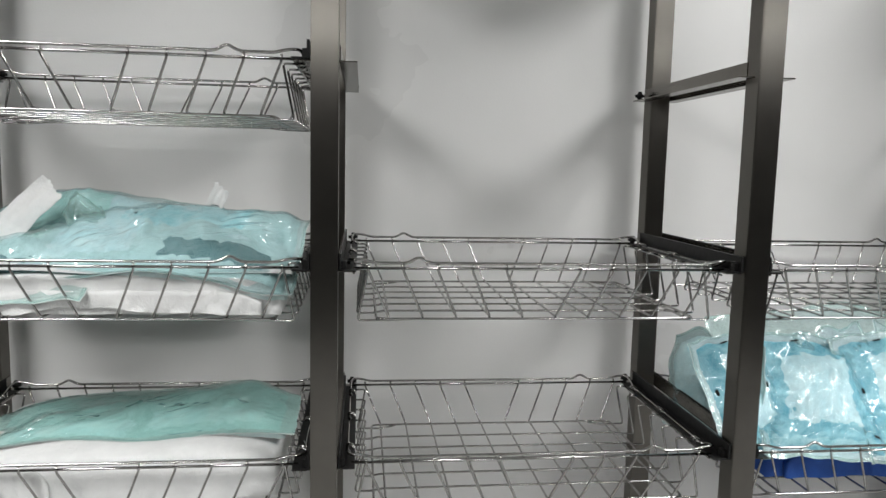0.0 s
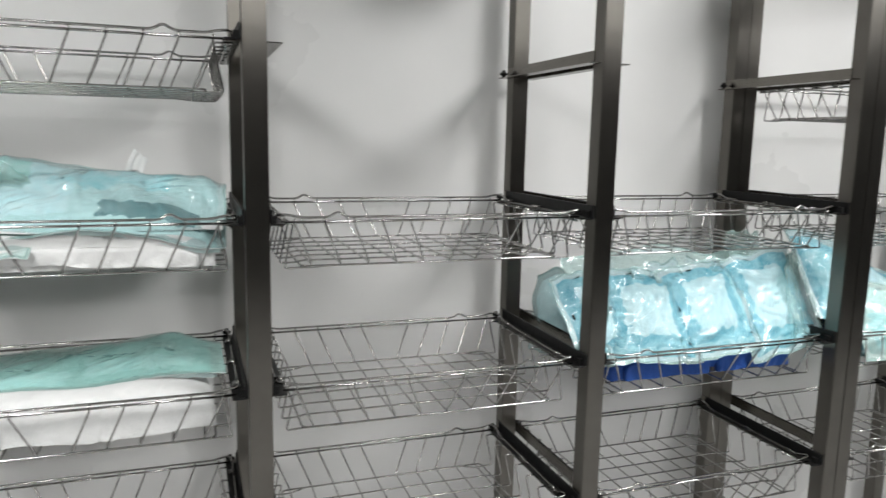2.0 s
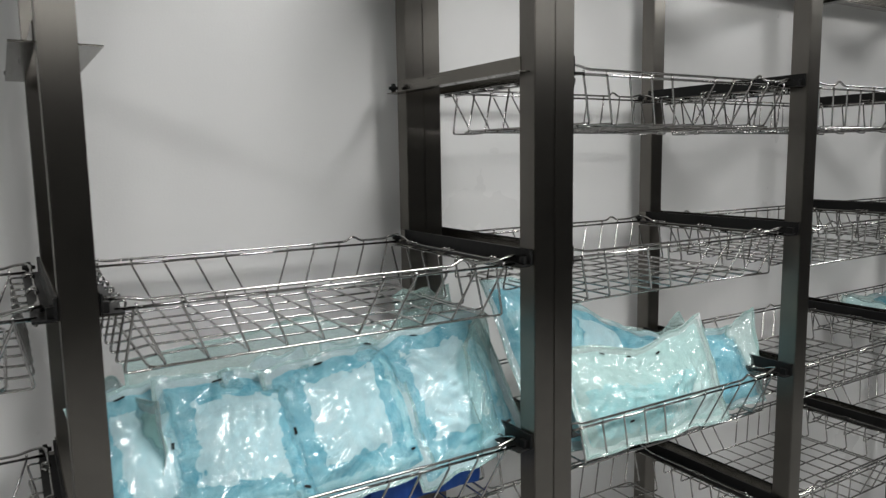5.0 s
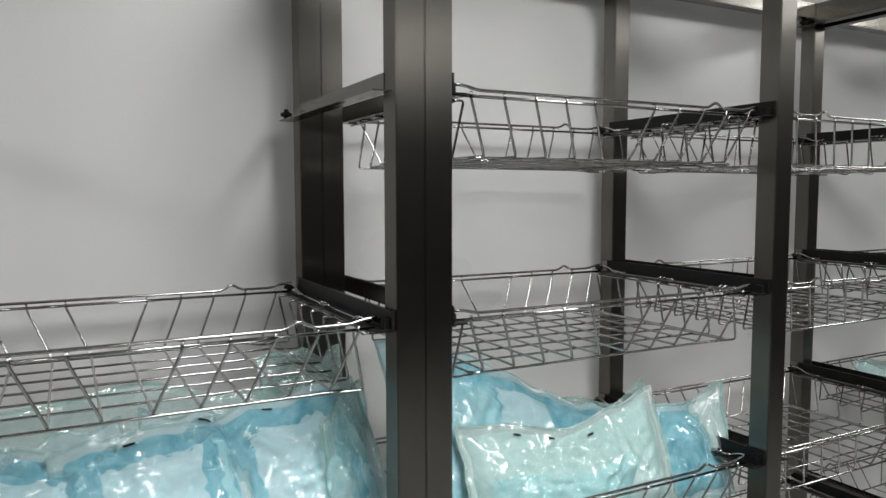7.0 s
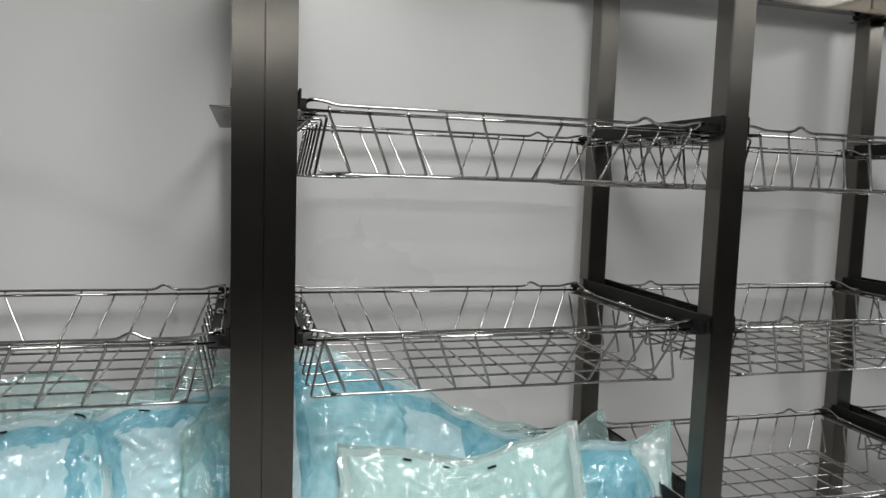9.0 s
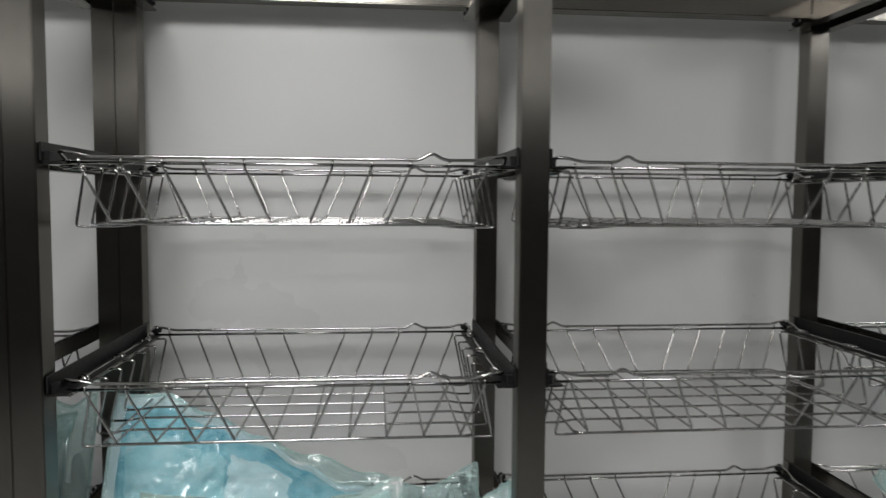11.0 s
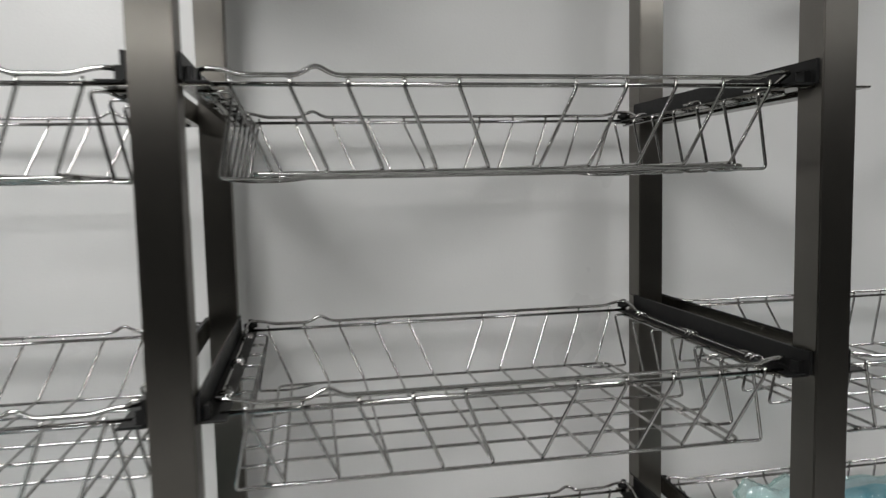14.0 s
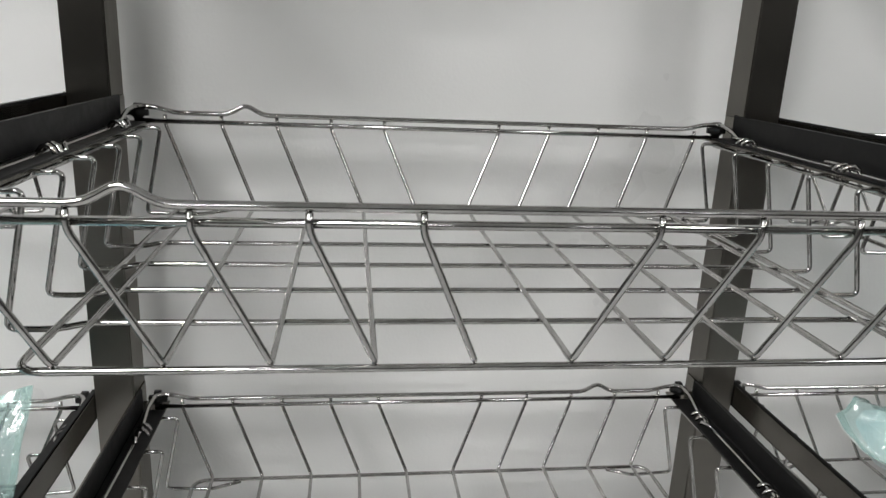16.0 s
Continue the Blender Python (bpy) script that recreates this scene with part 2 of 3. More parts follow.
X0, X1, Y0 = -2.6, 5.2, -4.2
structure("floor", box((X0, Y0, -0.1), (X1, WALL_Y, 0)), FLOOR, "grey vinyl floor of a sterile store", "floor")
structure("ceiling", box((X0 - 0.1, Y0 - 0.1, CEIL_Z), (X1 + 0.1, WALL_Y + 0.1, CEIL_Z + 0.1)), CEILING, "plain white painted ceiling", "ceiling")
structure("wall_north", box((X0, WALL_Y, -0.1), (X1, WALL_Y + 0.1, CEIL_Z)), WALL, "smooth off-white wall behind the racks", "wall")
# three walls out of view, added dark to shape the steel's reflections
structure("wall_south", box((X0, Y0 - 0.1, -0.1), (X1, Y0, CEIL_Z)), DARKWALL, "unseen wall across the room, kept dark for the steel to reflect", "wall")
structure("wall_west", box((X0 - 0.1, Y0, -0.1), (X0, WALL_Y, CEIL_Z)), DARKWALL, "unseen end wall of the room, kept dark for the steel to reflect", "wall")
structure("wall_east", box((X1, Y0, -0.1), (X1 + 0.1, WALL_Y, CEIL_Z)), DARKWALL, "unseen end wall of the room, kept dark for the steel to reflect", "wall")

# panels for both rows, the added fill lamps at the rear included
for lx, ly, w in LAMPS:
    base = tagged(new("ceiling_light"), "square white ceiling panel light, lit; the rear row is added fill", "ceiling light", "ceiling lights")
    base.location = (lx, ly, CEIL_Z)
    part("frame", box((-0.355, -0.355, -0.02), (0.355, 0.355, 0), 0.003), CEILING, base)
    part("diffuser", box((-0.335, -0.335, -0.026), (0.335, 0.335, -0.0201)), GLOW, base)


# ---------------------------------------------------------------- racks
BASKETS = {  # bay: level: hump on the left (1) or right (-1)
    0: {1: -1, 2: -1, 3: 1, 4: 1},
    1: {2: 1, 3: -1, 4: -1},
    2: {2: -1, 3: 1, 4: 1},
    3: {1: -1, 2: -1, 3: -1, 4: 1},
    4: {1: 1, 2: 1, 3: -1, 4: 1},
    5: {2: -1, 3: -1, 4: 1},
}
WEB_LO, WEB_HI, FLANGE = -0.0130, 0.0135, 0.0265


def rail_mesh(side):
    """Folded angle along y: upright web between the posts, flange below; side +1 opens towards +x."""
    t = 0.002
    bm = box((0, FRONT + POST - 0.006, WEB_LO), (side * t, BACK - 0.006, WEB_HI))
    low = box((0, FRONT + 0.012, WEB_LO - 0.0001), (side * FLANGE, BACK - 0.006, WEB_LO + t))
    me = bpy.data.meshes.new("flange")
    low.to_mesh(me)
    low.free()
    bm.from_mesh(me)
    bmesh.ops.recalc_face_normals(bm, faces=bm.faces[:])
    return bm


def runner_mesh(side):
    """Black slide of a basket: lines web and flange, with a block at the front end."""
    bm = bmesh.new()
    for lo, hi in (((0.0022, FRONT + 0.004, WEB_LO + 0.004), (0.0050, BACK - 0.030, WEB_HI + 0.002)),
                   ((0.0051, FRONT + 0.006, WEB_LO + 0.0022), (FLANGE + 0.001, BACK - 0.030, WEB_LO + 0.0040)),
                   ((0.0051, FRONT + 0.012, WEB_LO + 0.0041), (0.0120, FRONT + 0.026, 0.004))):
        piece = box((side * lo[0], lo[1], lo[2]), (side * hi[0], hi[1], hi[2]), 0.0006, 1)
        me = bpy.data.meshes.new("piece")
        piece.to_mesh(me)
        piece.free()
        bm.from_mesh(me)
    bmesh.ops.recalc_face_normals(bm, faces=bm.faces[:])
    return bm


def stop_mesh(side, y):
    """Black rounded end stop standing on the flange."""
    bm = box((min(side * 0.008, side * 0.027), y - 0.009, WEB_LO + 0.0021), (max(side * 0.008, side * 0.027), y + 0.009, 0.007), 0.006, 3)
    return bm


def rack(xs, first):
    base = tagged(new("shelving_rack"), "brushed stainless steel basket rack with square posts, against a white wall", "rack", "racks along the wall")
    base.location = (0, 0, 0)
    shared = {}
    for i, x in enumerate(xs):
        for y0 in (FRONT, BACK - POST):
            if "post" not in shared:
                p = part("post", box((-POST / 2, 0, 0.012), (POST / 2, POST, TOP_Z), 0.0014), STEEL_POST, base)
                shared["post"] = p
                f = part("foot", box((-0.018, 0.004, 0), (0.018, POST - 0.004, 0.014), 0.003), BLACK, p)
                shared["foot"] = f
            else:
                p = new("post", shared["post"].data)
                p.parent = base
                f = new("foot", shared["foot"].data)
                f.parent = p
            p.location = (x, y0, 0)
        for z, nm in ((TOP_Z - POST, "top_bar"), (0.16, "foot_bar")):
            part(nm, box((x - POST / 2 + 0.001, FRONT + POST + 0.0005, z), (x + POST / 2 - 0.001, BACK - POST - 0.0005, z + POST - 0.001), 0.002), STEEL_RAIL, base)
        for lv, z in sorted(LEVELS.items(), key=lambda q: q[0] != 2):
            for side in (-1, 1):
                if (i == 0 and side < 0) or (i == len(xs) - 1 and side > 0):
                    continue
                key = "rail%d" % side
                if key not in shared:
                    r = part("rail", rail_mesh(side), STEEL_RAIL, base)
                    s = part("end_stop", stop_mesh(side, BACK - 0.018), BLACK, r, smooth=True)
                    g = part("slide", runner_mesh(side), BLACK, r)
                    shared[key] = (r, s, g)
                else:
                    r = new("rail", shared[key][0].data)
                    r.parent = base
                    s = new("end_stop", shared[key][1].data)
                    s.parent = r
                    if lv in BASKETS.get(first + i - (side < 0), {}):
                        g = new("slide", shared[key][2].data)
                        g.parent = r
                r.location = (x + side * POST / 2, 0, z)
    for a, c in zip(xs[:-1], xs[1:]):
        part("back_beam", box((a + POST / 2 + 0.0005, BACK - POST + 0.001, TOP_Z - POST), (c - POST / 2 - 0.0005, BACK - 0.001, TOP_Z - 0.001), 0.002), STEEL_BEAM, base)
        part("floor_beam", box((a + POST / 2 + 0.0005, BACK - POST + 0.001, 0.16), (c - POST / 2 - 0.0005, BACK - 0.001, 0.16 + POST), 0.002), STEEL_BEAM, base)
    return base


rack(FRAMES[:4], 0)
rack(FRAMES[4:], 3)

# ---------------------------------------------------------------- wire baskets
HX, HY = 0.303, 0.203              # rim
BX, BY, BZ = 0.260, 0.185, -0.0915  # bottom frame
HUMP = 0.196
R_RIM, R_WIRE = 0.0024, 0.0019


def basket():
    base = tagged(new("wire_basket"), "empty bright steel wire basket hung on rack rails", "wire basket", "wire baskets")
    up, low = -0.0010, -0.0092
    pts = []
    for s in (-1, 1):              # front then back, humps on the same hand
        run = [(-HX + 0.004, s * HY, up + 0.006), (-HX + 0.022, s * HY, up + 0.005), (-HX + 0.040, s * HY, up), (-HUMP - 0.017, s * HY, up), (-HUMP - 0.003, s * HY, up + 0.0082),
               (-HUMP + 0.003, s * HY, up + 0.0082), (-HUMP + 0.017, s * HY, up), (HX - 0.040, s * HY, up), (HX - 0.022, s * HY, up + 0.005), (HX - 0.004, s * HY, up + 0.006)]
        if s > 0:
            run = run[::-1]
        pts += run
        e = HX if s < 0 else -HX
        pts += [(e, s * (HY - 0.020), up + 0.002), (e, s * (HY - 0.045), -0.010), (e, -s * (HY - 0.045), -0.010), (e, -s * (HY - 0.020), up + 0.002)]
    part("rim", wire(pts, R_RIM, 0.012, True, 8, 3), WIRE, base, smooth=True)
    for s in (-1, 1):
        part("rim_wire", wire([(-HX + 0.006, s * (HY - 0.001), low), (HX - 0.006, s * (HY - 0.001), low)], R_RIM), WIRE, base, smooth=True)
        part("side_wire", wire([(s * (HX - 0.008), -HY + 0.004, -0.0175), (s * (HX - 0.008), HY - 0.004, -0.0175)], R_WIRE), WIRE, base, smooth=True)
    part("bottom_frame", wire([(-BX, -BY, BZ), (BX, -BY, BZ), (BX, BY, BZ), (-BX, BY, BZ)], R_RIM * 0.9, 0.016, True), WIRE, base, smooth=True)
    for k in range(10):
        xb = -0.2408 + 0.0535 * k
        xt = xb + (-0.0325 if xb < 0 else 0.0325)
        part("cross_wire", wire([(xt, -HY - 0.002, low + 0.006), (xt, -HY - 0.002, low - 0.003), (xb, -BY, BZ + 0.0030), (xb, BY, BZ + 0.0030), (xt, HY + 0.002, low - 0.003), (xt, HY + 0.002, low + 0.006)], R_WIRE, 0.004), WIRE, base, smooth=True)
    for y in (-0.118, -0.059, 0.0, 0.059, 0.118):
        path = []
        for s in (-1, 1):
            run = [(s * (HX + 0.002), y, -0.0145), (s * (HX - 0.030), y, -0.0135), (s * (HX - 0.012), y, BZ - 0.0042), (s * (BX + 0.003), y, BZ - 0.0042), (s * (BX - 0.014), y, BZ - 0.0006)]
            path += run if s < 0 else run[::-1]
        part("length_wire", wire(path, R_WIRE, 0.006), WIRE, base, smooth=True)
    for sx in (-1, 1):
        for sy in (-1, 1):
            part("corner_wire", wire([(sx * (HX + 0.002), sy * 0.184, -0.0145), (sx * (HX - 0.030), sy * 0.184, -0.0135), (sx * (HX - 0.014), sy * 0.178, BZ - 0.004), (sx * (BX - 0.02), sy * 0.174, BZ - 0.004), (sx * (BX - 0.05), sy * 0.182, BZ - 0.001)], R_WIRE, 0.006), WIRE, base, smooth=True)
        for y in (-0.150, -0.012, 0.140):
            coil = [(sx * (HX - 0.004) + 0.0065 * math.cos(a * 0.7), y + 0.0016 * a * 0.7 - 0.006, -0.010 + 0.0065 * math.sin(a * 0.7)) for a in range(20)]
            coil.append((sx * (HX - 0.004), y + 0.03, -0.005))
            bm = bmesh.new()
            tube(bm, [Vector(c) for c in coil], R_WIRE, False, 6)
            part("clip", bm, WIRE, base, smooth=True)
    return base


def bay_x(n):
    """Middle of the bay to the right of frame n."""
    a = {0: 0, 1: 1, 2: 2, 3: 4, 4: 5, 5: 6}[n]
    return (FRAMES[a] + FRAMES[a + 1]) / 2


FULL = {(0, 2), (0, 3), (2, 3), (3, 3), (5, 3)}
first = basket()
used = False
for n, rows in BASKETS.items():
    for lv, hump in rows.items():
        m = pose(bay_x(n), MID_Y, LEVELS[lv], 0, 0, 0 if hump > 0 else 180)
        if not used:
            first.matrix_world = m
            ob, used = first, True
        else:
            ob = copy_thing(first, m)
        if (n, lv) in FULL:
            tagged(ob, "bright steel wire basket holding sealed sterile pouches")

# ---------------------------------------------------------------- sealed pouches
def crumple(seed):
    """A field of straight creases, as in stiff crumpled film: zigzag waves in many directions, the short ones in patches."""
    rnd = random.Random(seed)
    waves = []
    for k in range(11):
        a = rnd.uniform(0, math.pi)
        short = k > 3
        lam = rnd.uniform(0.011, 0.028) if short else rnd.uniform(0.05, 0.11)
        slope = rnd.uniform(0.25, 0.45) if short else rnd.uniform(0.06, 0.13)
        waves.append((math.cos(a) / lam, math.sin(a) / lam, rnd.uniform(0, 1), lam * slope / 2, rnd.uniform(-9, 9), short))

    def field(x, y):
        h = 0.0
        for cx, cy, ph, amp, off, short in waves:
            n = noise.noise(Vector((x * 13 - off, y * 13 + off, 2.0)))
            gate = max(0.0, 2.2 * n - 0.15) if short else max(0.0, 0.55 + 0.9 * n)
            if gate > 0:
                w = 0.30 * noise.noise(Vector((x * 9 + off, y * 9, off)))
                s = (cx * x + cy * y + ph + w) % 1.0
                h += amp * gate * (abs(2 * s - 1) - 0.5)
        return h
    return field


def shape(w, h, thick, seed, crush=1.0, seal=0.012):
    """Height of a filled pouch's skin over its own plane, u across and v up."""
    creases = crumple(seed)
    off = Vector((seed * 3.17, seed * 1.31, seed * 0.77))

    def height(u, v):
        d = max(0.0, min(u * w, (1 - u) * w, v * h, (1 - v) * h) - seal)
        rise = 1 - math.exp(-d / (0.16 * min(w, h)))
        big = noise.noise(Vector((u * w * 6, v * h * 6, 0)) + off)
        body = thick * rise * (1 + 0.35 * big)
        return body + crush * creases(u * w, v * h) * (0.25 + 0.75 * rise)
    return height


def skin(w, h, height, sign, rect=(0, 1, 0, 1), step=0.0045, curl=0.0, bend=0.0, arch=0.0, seed=1, ragged=0.004, outline=(1, 1)):
    u0, u1, v0, v1 = rect
    nx, ny = max(3, int((u1 - u0) * w / step)), max(3, int((v1 - v0) * h / step))
    bm = bmesh.new()
    grid = []
    for j in range(ny + 1):
        row = []
        for i in range(nx + 1):
            u, v = u0 + (u1 - u0) * i / nx, v0 + (v1 - v0) * j / ny
            z = sign * height(u, v) + curl * noise.noise(Vector((u * 2.6 + seed, v * 1.9, 4.0))) - bend * v * v + arch * (1 - (2 * u - 1) ** 2)
            ex = ragged * noise.noise(Vector((u * 6, v * 6, seed)))
            k = min(u * (len(outline) - 1), len(outline) - 1.001)
            f = k - int(k)
            f = f * f * (3 - 2 * f)
            crest = outline[int(k)] * (1 - f) + outline[int(k) + 1] * f
            row.append(bm.verts.new(((u - 0.5) * w + ex, (v * crest - 0.5) * h + ragged * 2.5 * noise.noise(Vector((u * 5 + 7, v * 2, seed))), z)))
        grid.append(row)
    for j in range(ny):
        for i in range(nx):
            q = (grid[j][i], grid[j][i + 1], grid[j + 1][i + 1], grid[j + 1][i])
            bm.faces.new(q if sign > 0 else q[::-1])
    return bm


def pouch(m, w, h, top, under, seed, film, label, goods=(), bars=(), back=None, curl=0.02, bend=0.0, arch=0.0, crush=1.0, seams=True, outline=None):
    """A sealed pouch: film front, paper or film back, flat seams, folded goods inside, small printed bars."""
    base = tagged(new("sterile_pouch"), label, "pouch", "sealed pouches")
    f = shape(w, h, top, seed, crush)
    g = shape(w, h, under, seed + 50, crush * 0.5)
    rnd = random.Random(seed * 7 + 1)
    outline = outline or [1 + rnd.uniform(-0.10, 0.05) for k in range(5)]
    kw = dict(curl=curl, bend=bend, arch=arch, seed=seed, outline=outline)
    part("film_front", skin(w, h, lambda u, v: f(u, v) + 0.0012, 1, **kw), film, base, smooth=True)
    part("paper_back" if back is None else "film_back", skin(w, h, lambda u, v: g(u, v) + 0.0004, -1, step=0.009, **kw), back or PAPER, base, smooth=True)
    if seams:
        a, b = 0.006 / w, 0.006 / h
        for rect in ((0, 1, 1 - b, 1), (0, 1, 0, b), (0, a, b, 1 - b), (1 - a, 1, b, 1 - b)):
            part("seam", skin(w, h, lambda u, v: f(u, v) + 0.0021, 1, rect, **kw), SEAM, base, smooth=True)
    for (u0, u1, v0, v1), mat in goods:
        deep = 0.0042 if (u1 - u0) * (v1 - v0) > 0.6 else 0.0012   # a full sheet lies under the smaller packs

        def inner(u, v, a=u0, b=u1, c=v0, d=v1, deep=deep):
            e = min((u - a) * w, (b - u) * w, (v - c) * h, (d - v) * h)
            s = min(1.0, max(0.0, e / (0.010 if deep > 0.002 else 0.030)))
            wave = 0.0022 * noise.noise(Vector((u * w * 70, v * h * 70, seed))) if deep > 0.002 else 0.0
            return f(u, v) - deep - wave - 0.0062 * (1 - s)
        part("folded_pack", skin(w, h, inner, 1, (u0, u1, v0, v1), **kw), mat, base, smooth=True)
    for u, v, bw, bh in bars:
        bw, bh = 0.8 * bw, 0.7 * bh
        rect = (u - bw / w / 2, u + bw / w / 2, v - bh / h / 2, v + bh / h / 2)
        part("printed_bar", skin(w, h, lambda u, v: f(u, v) + 0.0032, 1, rect, **kw), BLACK, base)
    base.matrix_world = m
    return base


def lean(x, y, z, tilt=0.0, yaw=0.0, turn=0.0):
    """Pose of a pouch by its middle: lying (tilt 0) to upright (tilt 90), facing the aisle; turn is in its own plane."""
    return pose(x, y, z, 0, 0, yaw) @ pose(0, 0, 0, tilt) @ pose(0, 0, 0, 0, 0, turn)


def cloth_block(x0, x1, y0, y1, h, seed):
    bm = bmesh.new()
    n, k = 60, 16
    field = crumple(seed)
    ring = [(0, 0.0), (0, 0.35), (0, 0.8), (0.02, 1.0), (0.25, 1.02), (0.5, 1.0), (0.75, 1.02), (0.98, 1.0), (1, 0.8), (1, 0.3), (1, 0.0)]
    rows = []
    for i in range(n + 1):
        u = i / n
        row = []
        for a, b in ring:
            x = x0 + (x1 - x0) * u
            wob = 0.006 * noise.noise(Vector((x * 14, b * 3, seed)))
            hem = 0.018 * max(0.0, noise.noise(Vector((x * 9, 0.3, seed)))) if b < 0.1 else 0.0
            row.append(bm.verts.new((x, y0 + (y1 - y0) * a + wob + field(x, b * 0.1) * 1.2, hem + b * h * (1 - 0.45 * abs(2 * u - 1) ** 7) * (1 + 0.12 * noise.noise(Vector((x * 8, a * 4, seed)))))))
        rows.append(row)
    for r, s in zip(rows[:-1], rows[1:]):
        for i in range(len(ring) - 1):
            bm.faces.new((r[i], s[i], s[i + 1], r[i + 1]))
    bm.faces.new(rows[0])
    bm.faces.new(rows[-1][::-1])
    bmesh.ops.recalc_face_normals(bm, faces=bm.faces[:])
    return bm


z2, z3 = LEVELS[2] + BZ + 0.006, LEVELS[3] + BZ + 0.006

# -- first bay, second level: pouches piled over white paper packs
bx = bay_x(0)
pouch(lean(bx + 0.005, 1.305, z2 + 0.070, 3, 1), 0.55, 0.34, 0.016, 0.008, 1, PAPER, "white paper sterile pouch lying in a wire basket", back=FILM_GREEN, crush=0.6, curl=0.006, seams=False)
pouch(lean(bx - 0.15, 1.200, z2 + 0.070, 30, -5), 0.28, 0.20, 0.012, 0.010, 2, FILM_GREEN, "green film pouch with a white paper back in a wire basket", [((0.1, 0.6, 0.2, 0.8), GREEN_PACK)], curl=0.01, bend=0.02)
pouch(lean(bx + 0.03, 1.285, z2 + 0.098, 16, -1, -2), 0.53, 0.33, 0.036, 0.030, 3, FILM_PALE, "crumpled blue film pouch with folded goods, on top of a pile",
      [((0.02, 0.98, 0.02, 0.97), GAUZE_GREEN), ((0.02, 0.24, 0.30, 0.95), GREEN_PACK), ((0.22, 0.54, 0.12, 0.70), WHITE_PACK), ((0.36, 0.66, 0.40, 0.70), PALE_PACK), ((0.50, 0.84, 0.48, 0.97), PALE_PACK), ((0.58, 0.94, 0.10, 0.36), GREY_PACK), ((0.74, 0.86, 0.34, 0.48), WHITE_PACK), ((0.10, 0.26, 0.02, 0.20), GREY_PACK)],
      [(0.33, 0.60, 0.026, 0.007), (0.30, 0.72, 0.018, 0.006), (0.68, 0.78, 0.020, 0.005), (0.47, 0.50, 0.006, 0.006)], curl=0.030, crush=1.3, outline=(1.0, 1.0, 0.98, 0.95, 0.88, 0.76))
pouch(lean(bx - 0.176, 1.250, z2 + 0.125, 76, 0, -44), 0.050, 0.18, 0.005, 0.004, 4, PAPER, "white paper pouch edge folded up on a pile", curl=0.01, crush=0.3, back=PAPER, seams=False, outline=(1.0, 0.97))
pouch(lean(bx - 0.03, 1.330, z2 + 0.128, 20, 4, -4), 0.40, 0.18, 0.024, 0.014, 5, FILM_PALE, "pale green film pouch on top of a pile", [((0.05, 0.45, 0.1, 0.9), GREEN_PACK), ((0.45, 0.95, 0.1, 0.85), WHITE_PACK)], [(0.8, 0.8, 0.018, 0.005)], curl=0.03, crush=1.4, outline=(0.7, 1.0, 0.9, 0.95, 0.8))
pouch(lean(bx - 0.075, 1.290, z2 + 0.135, 72, 10, 22), 0.06, 0.09, 0.006, 0.004, 8, FILM_GREEN, "clear green pouch corner standing up from a pile", crush=0.6, back=FILM_GREEN, outline=(0.7, 1.0, 0.6))
pouch(lean(bx + 0.125, 1.345, z2 + 0.150, 68, -20, -14), 0.035, 0.09, 0.004, 0.003, 7, PAPER, "narrow white paper pouch tip sticking up from a pile", crush=0.3, curl=0.008, back=PAPER, seams=False, outline=(1.0, 0.9))
white = tagged(new("paper_pack"), "white paper-wrapped pack at the bottom of a pile", "pack")
white.location = (bx, MID_Y, z2)
part("wrapping", cloth_block(-0.272, 0.268, -0.176, 0.16, 0.058, 61), PAPER, white, smooth=True)
part("folded_flap", cloth_block(-0.20, 0.24, -0.183, -0.172, 0.036, 62), PAPER, white, smooth=True)
white = tagged(new("paper_pack"), "fat white paper-wrapped pack filling a wire basket", "pack")
white.matrix_world = pose(bx, MID_Y, z3 + 0.004, 0, -1.8)
part("wrapping", cloth_block(-0.285, 0.262, -0.178, 0.15, 0.082, 63), PAPER, white, smooth=True)
part("folded_flap", cloth_block(-0.27, -0.08, -0.186, -0.174, 0.075, 64), PAPER, white, smooth=True)
# -- first bay, third level: fat white pack sealed under green film
pouch(lean(bx + 0.022, 1.312, z3 + 0.086, 2.5, 0.5) @ pose(0, 0, 0, 0, -2.5), 0.52, 0.26, 0.016, 0.002, 6, FILM_DEEP, "deep green film pouch lying on a fat white pack",
      [((0.03, 0.97, 0.04, 0.96), GAUZE_GREEN), ((0.04, 0.5, 0.04, 0.34), WHITE_PACK), ((0.5, 0.92, 0.1, 0.42), WHITE_PACK), ((0.45, 0.75, 0.02, 0.14), GREY_PACK), ((0.50, 0.96, 0.42, 0.54), GREY_PACK), ((0.08, 0.42, 0.36, 0.48), GREY_PACK)], curl=0.014, arch=0.012, crush=1.1, seams=False, outline=(0.66, 0.84, 0.88, 0.97, 1.0, 0.66))

# -- third bay, third level: row of leaning pouches on a blue wrap
bx = bay_x(2)


wrap = tagged(new("blue_wrap"), "deep blue nonwoven wrap folded flat under a row of pouches", "wrap")
wrap.location = (bx, MID_Y, z3)
part("folded_sheet", cloth_block(-0.235, 0.262, -0.128, 0.11, 0.054, 3), BLUE_WRAP, wrap, smooth=True)
part("loose_hem", cloth_block(-0.20, 0.03, -0.138, -0.124, 0.046, 8), BLUE_WRAP, wrap, smooth=True)
part("loose_hem", cloth_block(0.055, 0.266, -0.140, -0.124, 0.048, 12), BLUE_WRAP, wrap, smooth=True)

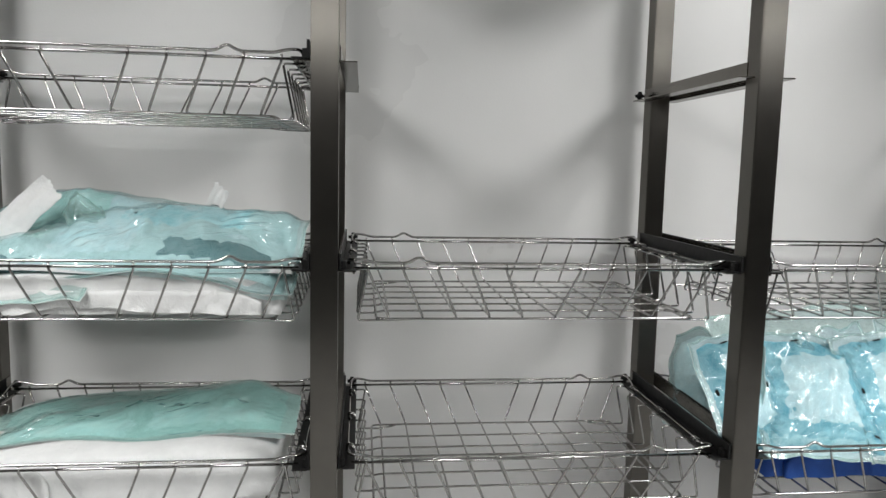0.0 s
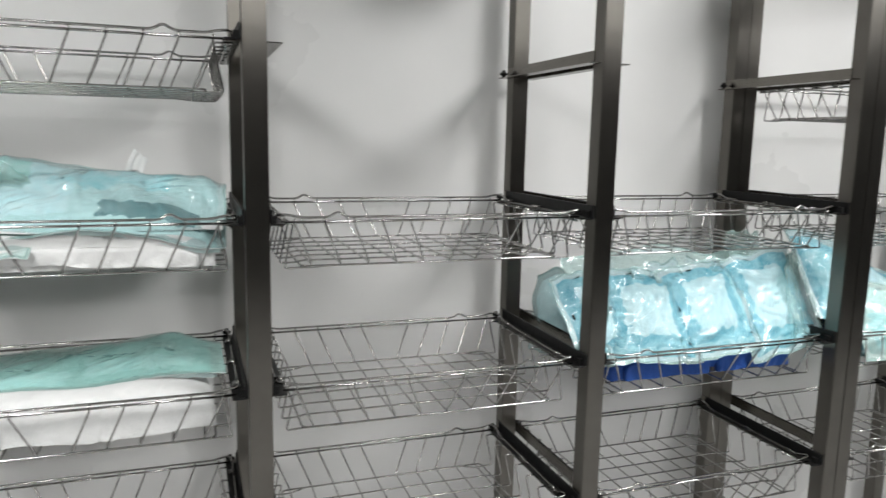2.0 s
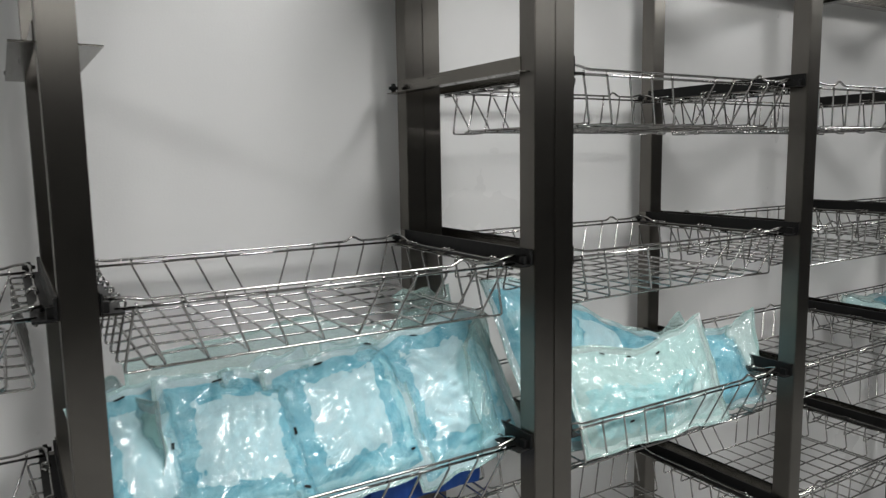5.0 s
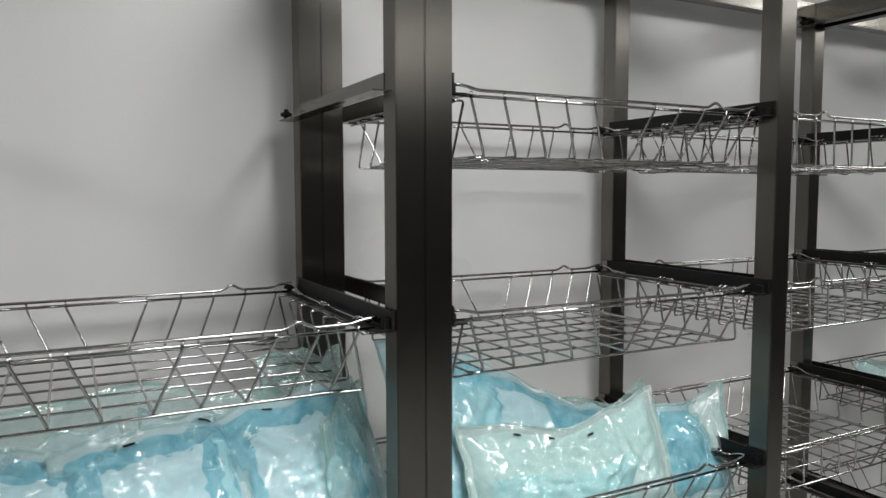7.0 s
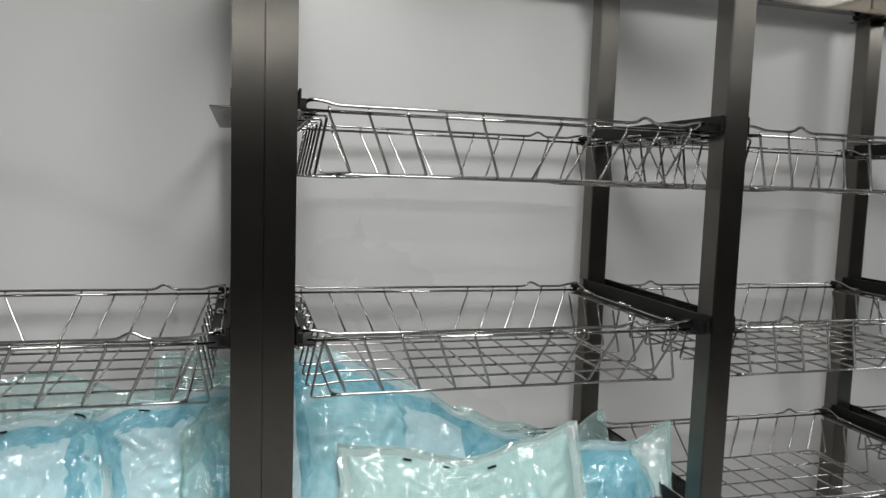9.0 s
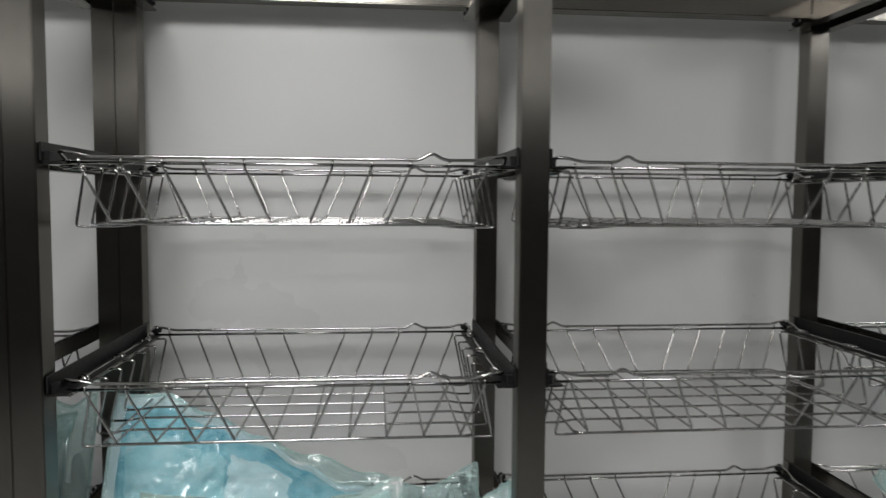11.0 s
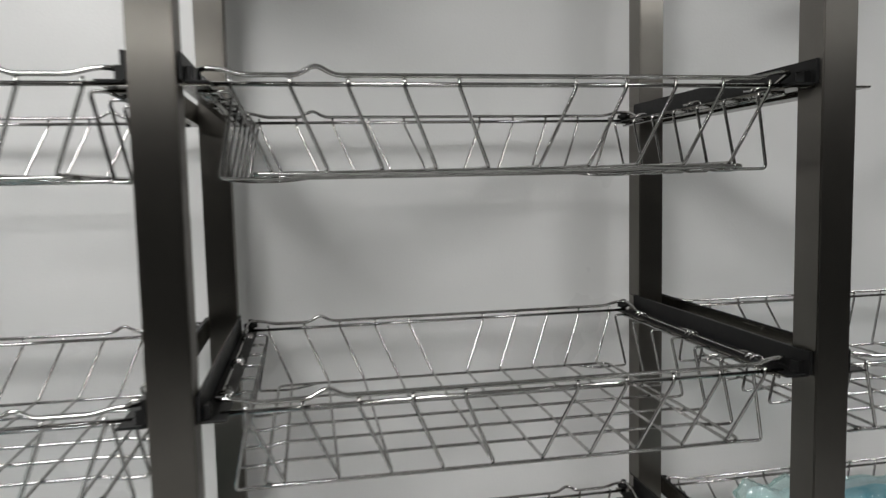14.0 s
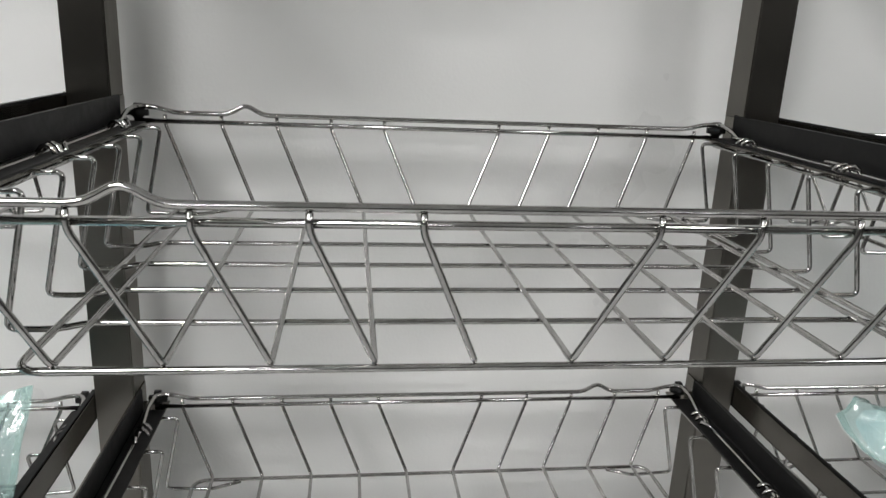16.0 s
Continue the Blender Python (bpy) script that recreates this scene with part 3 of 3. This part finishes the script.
pouch(lean(bx + 0.03, 1.315, z3 + 0.165, 66, -2, 2), 0.58, 0.24, 0.030, 0.012, 21, FILM_GREEN, "large pale green film pouch standing behind smaller ones", [((0.05, 0.9, 0.05, 0.6), WHITE_PACK)], curl=0.02, bend=0.02)
ROW = [(-0.250, 1.215, 0.175, 0.220, 62, 6, 5, 31), (-0.130, 1.196, 0.235, 0.222, 61, -3, -3, 32), (0.040, 1.187, 0.235, 0.225, 63, 2, 4, 33), (0.232, 1.198, 0.225, 0.252, 66, -6, 12, 34)]
for dx, y, w, h, tilt, yaw, turn, seed in ROW:
    pouch(lean(bx + dx, y, z3 + 0.150 + 0.03 * dx, tilt, yaw, turn), w, h + 0.012, 0.026, 0.020, seed, FILM_BLUE, "blue film pouch with a white gauze pack, leaning in a row",
          [((0.03, 0.97, 0.03, 0.97), BLUE_PACK), ((0.17, 0.81, 0.20, 0.88), WHITE_PACK), ((0.04, 0.96, 0.02, 0.22), PALE_PACK), ((0.78, 0.98, 0.15, 0.9), PALE_PACK)],
          [(0.40, 0.93, 0.018, 0.005), (0.10, 0.55, 0.005, 0.016), (0.85, 0.18, 0.014, 0.006)], curl=0.014, bend=0.018, crush=1.9, outline=(0.97, 1.0, 0.99, 1.0, 0.97))
pouch(lean(bx + 0.10, 1.225, z3 + 0.170, 60, 4, -6), 0.17, 0.20, 0.018, 0.012, 35, FILM_BLUE, "blue film pouch wedged between others in a row", [((0.15, 0.85, 0.15, 0.85), BLUE_PACK)], [(0.5, 0.9, 0.02, 0.005)], curl=0.02, crush=1.3)
pouch(lean(bx - 0.06, 1.225, z3 + 0.160, 58, 3, 5), 0.15, 0.20, 0.018, 0.012, 36, FILM_BLUE, "blue film pouch wedged between others in a row", [((0.15, 0.85, 0.15, 0.85), BLUE_PACK)], curl=0.02, crush=1.3)
pouch(lean(bx - 0.280, 1.300, z3 + 0.125, 80, -74, 4), 0.24, 0.20, 0.018, 0.020, 37, FILM_PALE, "white paper pouch standing sideways at the end of a basket", [((0.04, 0.7, 0.05, 0.95), WHITE_PACK), ((0.7, 0.95, 0.4, 0.95), GREEN_PACK)], curl=0.03, back=PAPER)
pouch(lean(bx + 0.275, 1.325, z3 + 0.185, 72, 20, -6), 0.16, 0.28, 0.018, 0.010, 38, FILM_GREEN, "pale green film pouch standing in a basket corner", curl=0.03, crush=1.2, back=FILM_GREEN)

pouch(lean(bx + 0.292, 1.190, z3 + 0.165, 76, 28, -4), 0.10, 0.24, 0.014, 0.008, 39, FILM_GREEN, "pale green film pouch edge rising beside a rack post", curl=0.02, crush=1.2, back=FILM_GREEN, outline=(0.8, 0.95, 1.0))
pouch(lean(bx + 0.284, 1.395, z3 + 0.092, 76, 62, 6), 0.13, 0.18, 0.016, 0.012, 46, PAPER, "crumpled white paper pouch with a green film back, ending a row", curl=0.03, crush=1.6, back=FILM_GREEN, seams=False, outline=(0.7, 1.0, 0.75, 0.95))

# -- fourth bay, third level: heap of large pouches
bx = bay_x(3)
pouch(lean(bx + 0.054, 1.335, z3 + 0.120, 64, -2, 0), 0.50, 0.27, 0.020, 0.012, 41, FILM_GREEN, "pale green film pouch at the back of a heap", [((0.1, 0.5, 0.1, 0.6), GREEN_PACK)], curl=0.025, bend=0.02, crush=1.3,
      outline=(0.98, 0.92, 0.80, 0.68, 0.58, 0.74), back=FILM_GREEN)
pouch(lean(bx - 0.078, 1.250, z3 + 0.143, 60, 3, 0), 0.47, 0.33, 0.030, 0.026, 42, FILM_BLUE, "large blue film pouch leaning on a heap",
      [((0.03, 0.97, 0.03, 0.95), BLUE_PACK), ((0.04, 0.44, 0.08, 0.84), PALE_PACK), ((0.38, 0.66, 0.3, 0.88), WHITE_PACK)], [(0.85, 0.86, 0.020, 0.005)], curl=0.030, bend=0.015, crush=1.9, outline=(1.12, 1.12, 1.0, 0.88, 0.74, 0.60, 0.5))
pouch(lean(bx + 0.220, 1.195, z3 + 0.088, 62, -6, 0), 0.20, 0.20, 0.030, 0.016, 43, FILM_BLUE, "blue film pouch with a white edge, ending a heap", [((0.03, 0.97, 0.03, 0.97), BLUE_PACK)], curl=0.03, crush=1.5, outline=(0.9, 0.92, 0.9, 0.94))
pouch(lean(bx + 0.300, 1.190, z3 + 0.105, 80, -40, 6), 0.070, 0.20, 0.008, 0.006, 44, FILM_GREEN, "white pouch edge standing up at the end of a heap", curl=0.025, crush=0.7, back=PAPER, outline=(0.75, 0.9, 1.0))
pouch(lean(bx - 0.040, 1.155, z3 + 0.102, 68, -1, 0), 0.400, 0.215, 0.028, 0.024, 45, FILM_GREEN, "large pale green film pouch, pale goods inside, fronting a heap",
      [((0.03, 0.97, 0.03, 0.96), GAUZE_GREEN), ((0.04, 0.82, 0.05, 0.66), PALE_PACK), ((0.50, 0.94, 0.04, 0.5), WHITE_PACK)], [(0.27, 0.90, 0.018, 0.006), (0.42, 0.9, 0.012, 0.005), (0.60, 0.88, 0.020, 0.006), (0.28, 0.22, 0.014, 0.006)], curl=0.022, bend=0.010, crush=1.9,
      outline=(1.0, 0.96, 0.88, 0.86, 0.95, 1.06))

# -- last bay, third level
bx = bay_x(5)
pouch(lean(bx + 0.06, 1.270, z3 + 0.034, 5, 2), 0.40, 0.27, 0.030, 0.022, 51, FILM_GREEN, "pale green film pouch lying in a wire basket", [((0.12, 0.45, 0.15, 0.85), WHITE_PACK), ((0.5, 0.88, 0.15, 0.85), GREEN_PACK)], curl=0.025, crush=2.0, outline=(0.7, 1.0, 0.85, 1.0, 0.8))
pouch(lean(bx - 0.130, 1.400, z3 + 0.058, 24, 14, 8), 0.13, 0.15, 0.026, 0.016, 52, FILM_GREEN, "crumpled clear pouch with white goods in a basket corner", [((0.1, 0.9, 0.1, 0.9), WHITE_PACK)], curl=0.04, crush=1.4)
pouch(lean(bx + 0.05, 1.435, z3 + 0.045, 30, -6, 4), 0.16, 0.10, 0.016, 0.010, 53, FILM_BLUE, "small blue film pouch at the back of a wire basket", [((0.1, 0.9, 0.1, 0.9), BLUE_PACK)], curl=0.02)
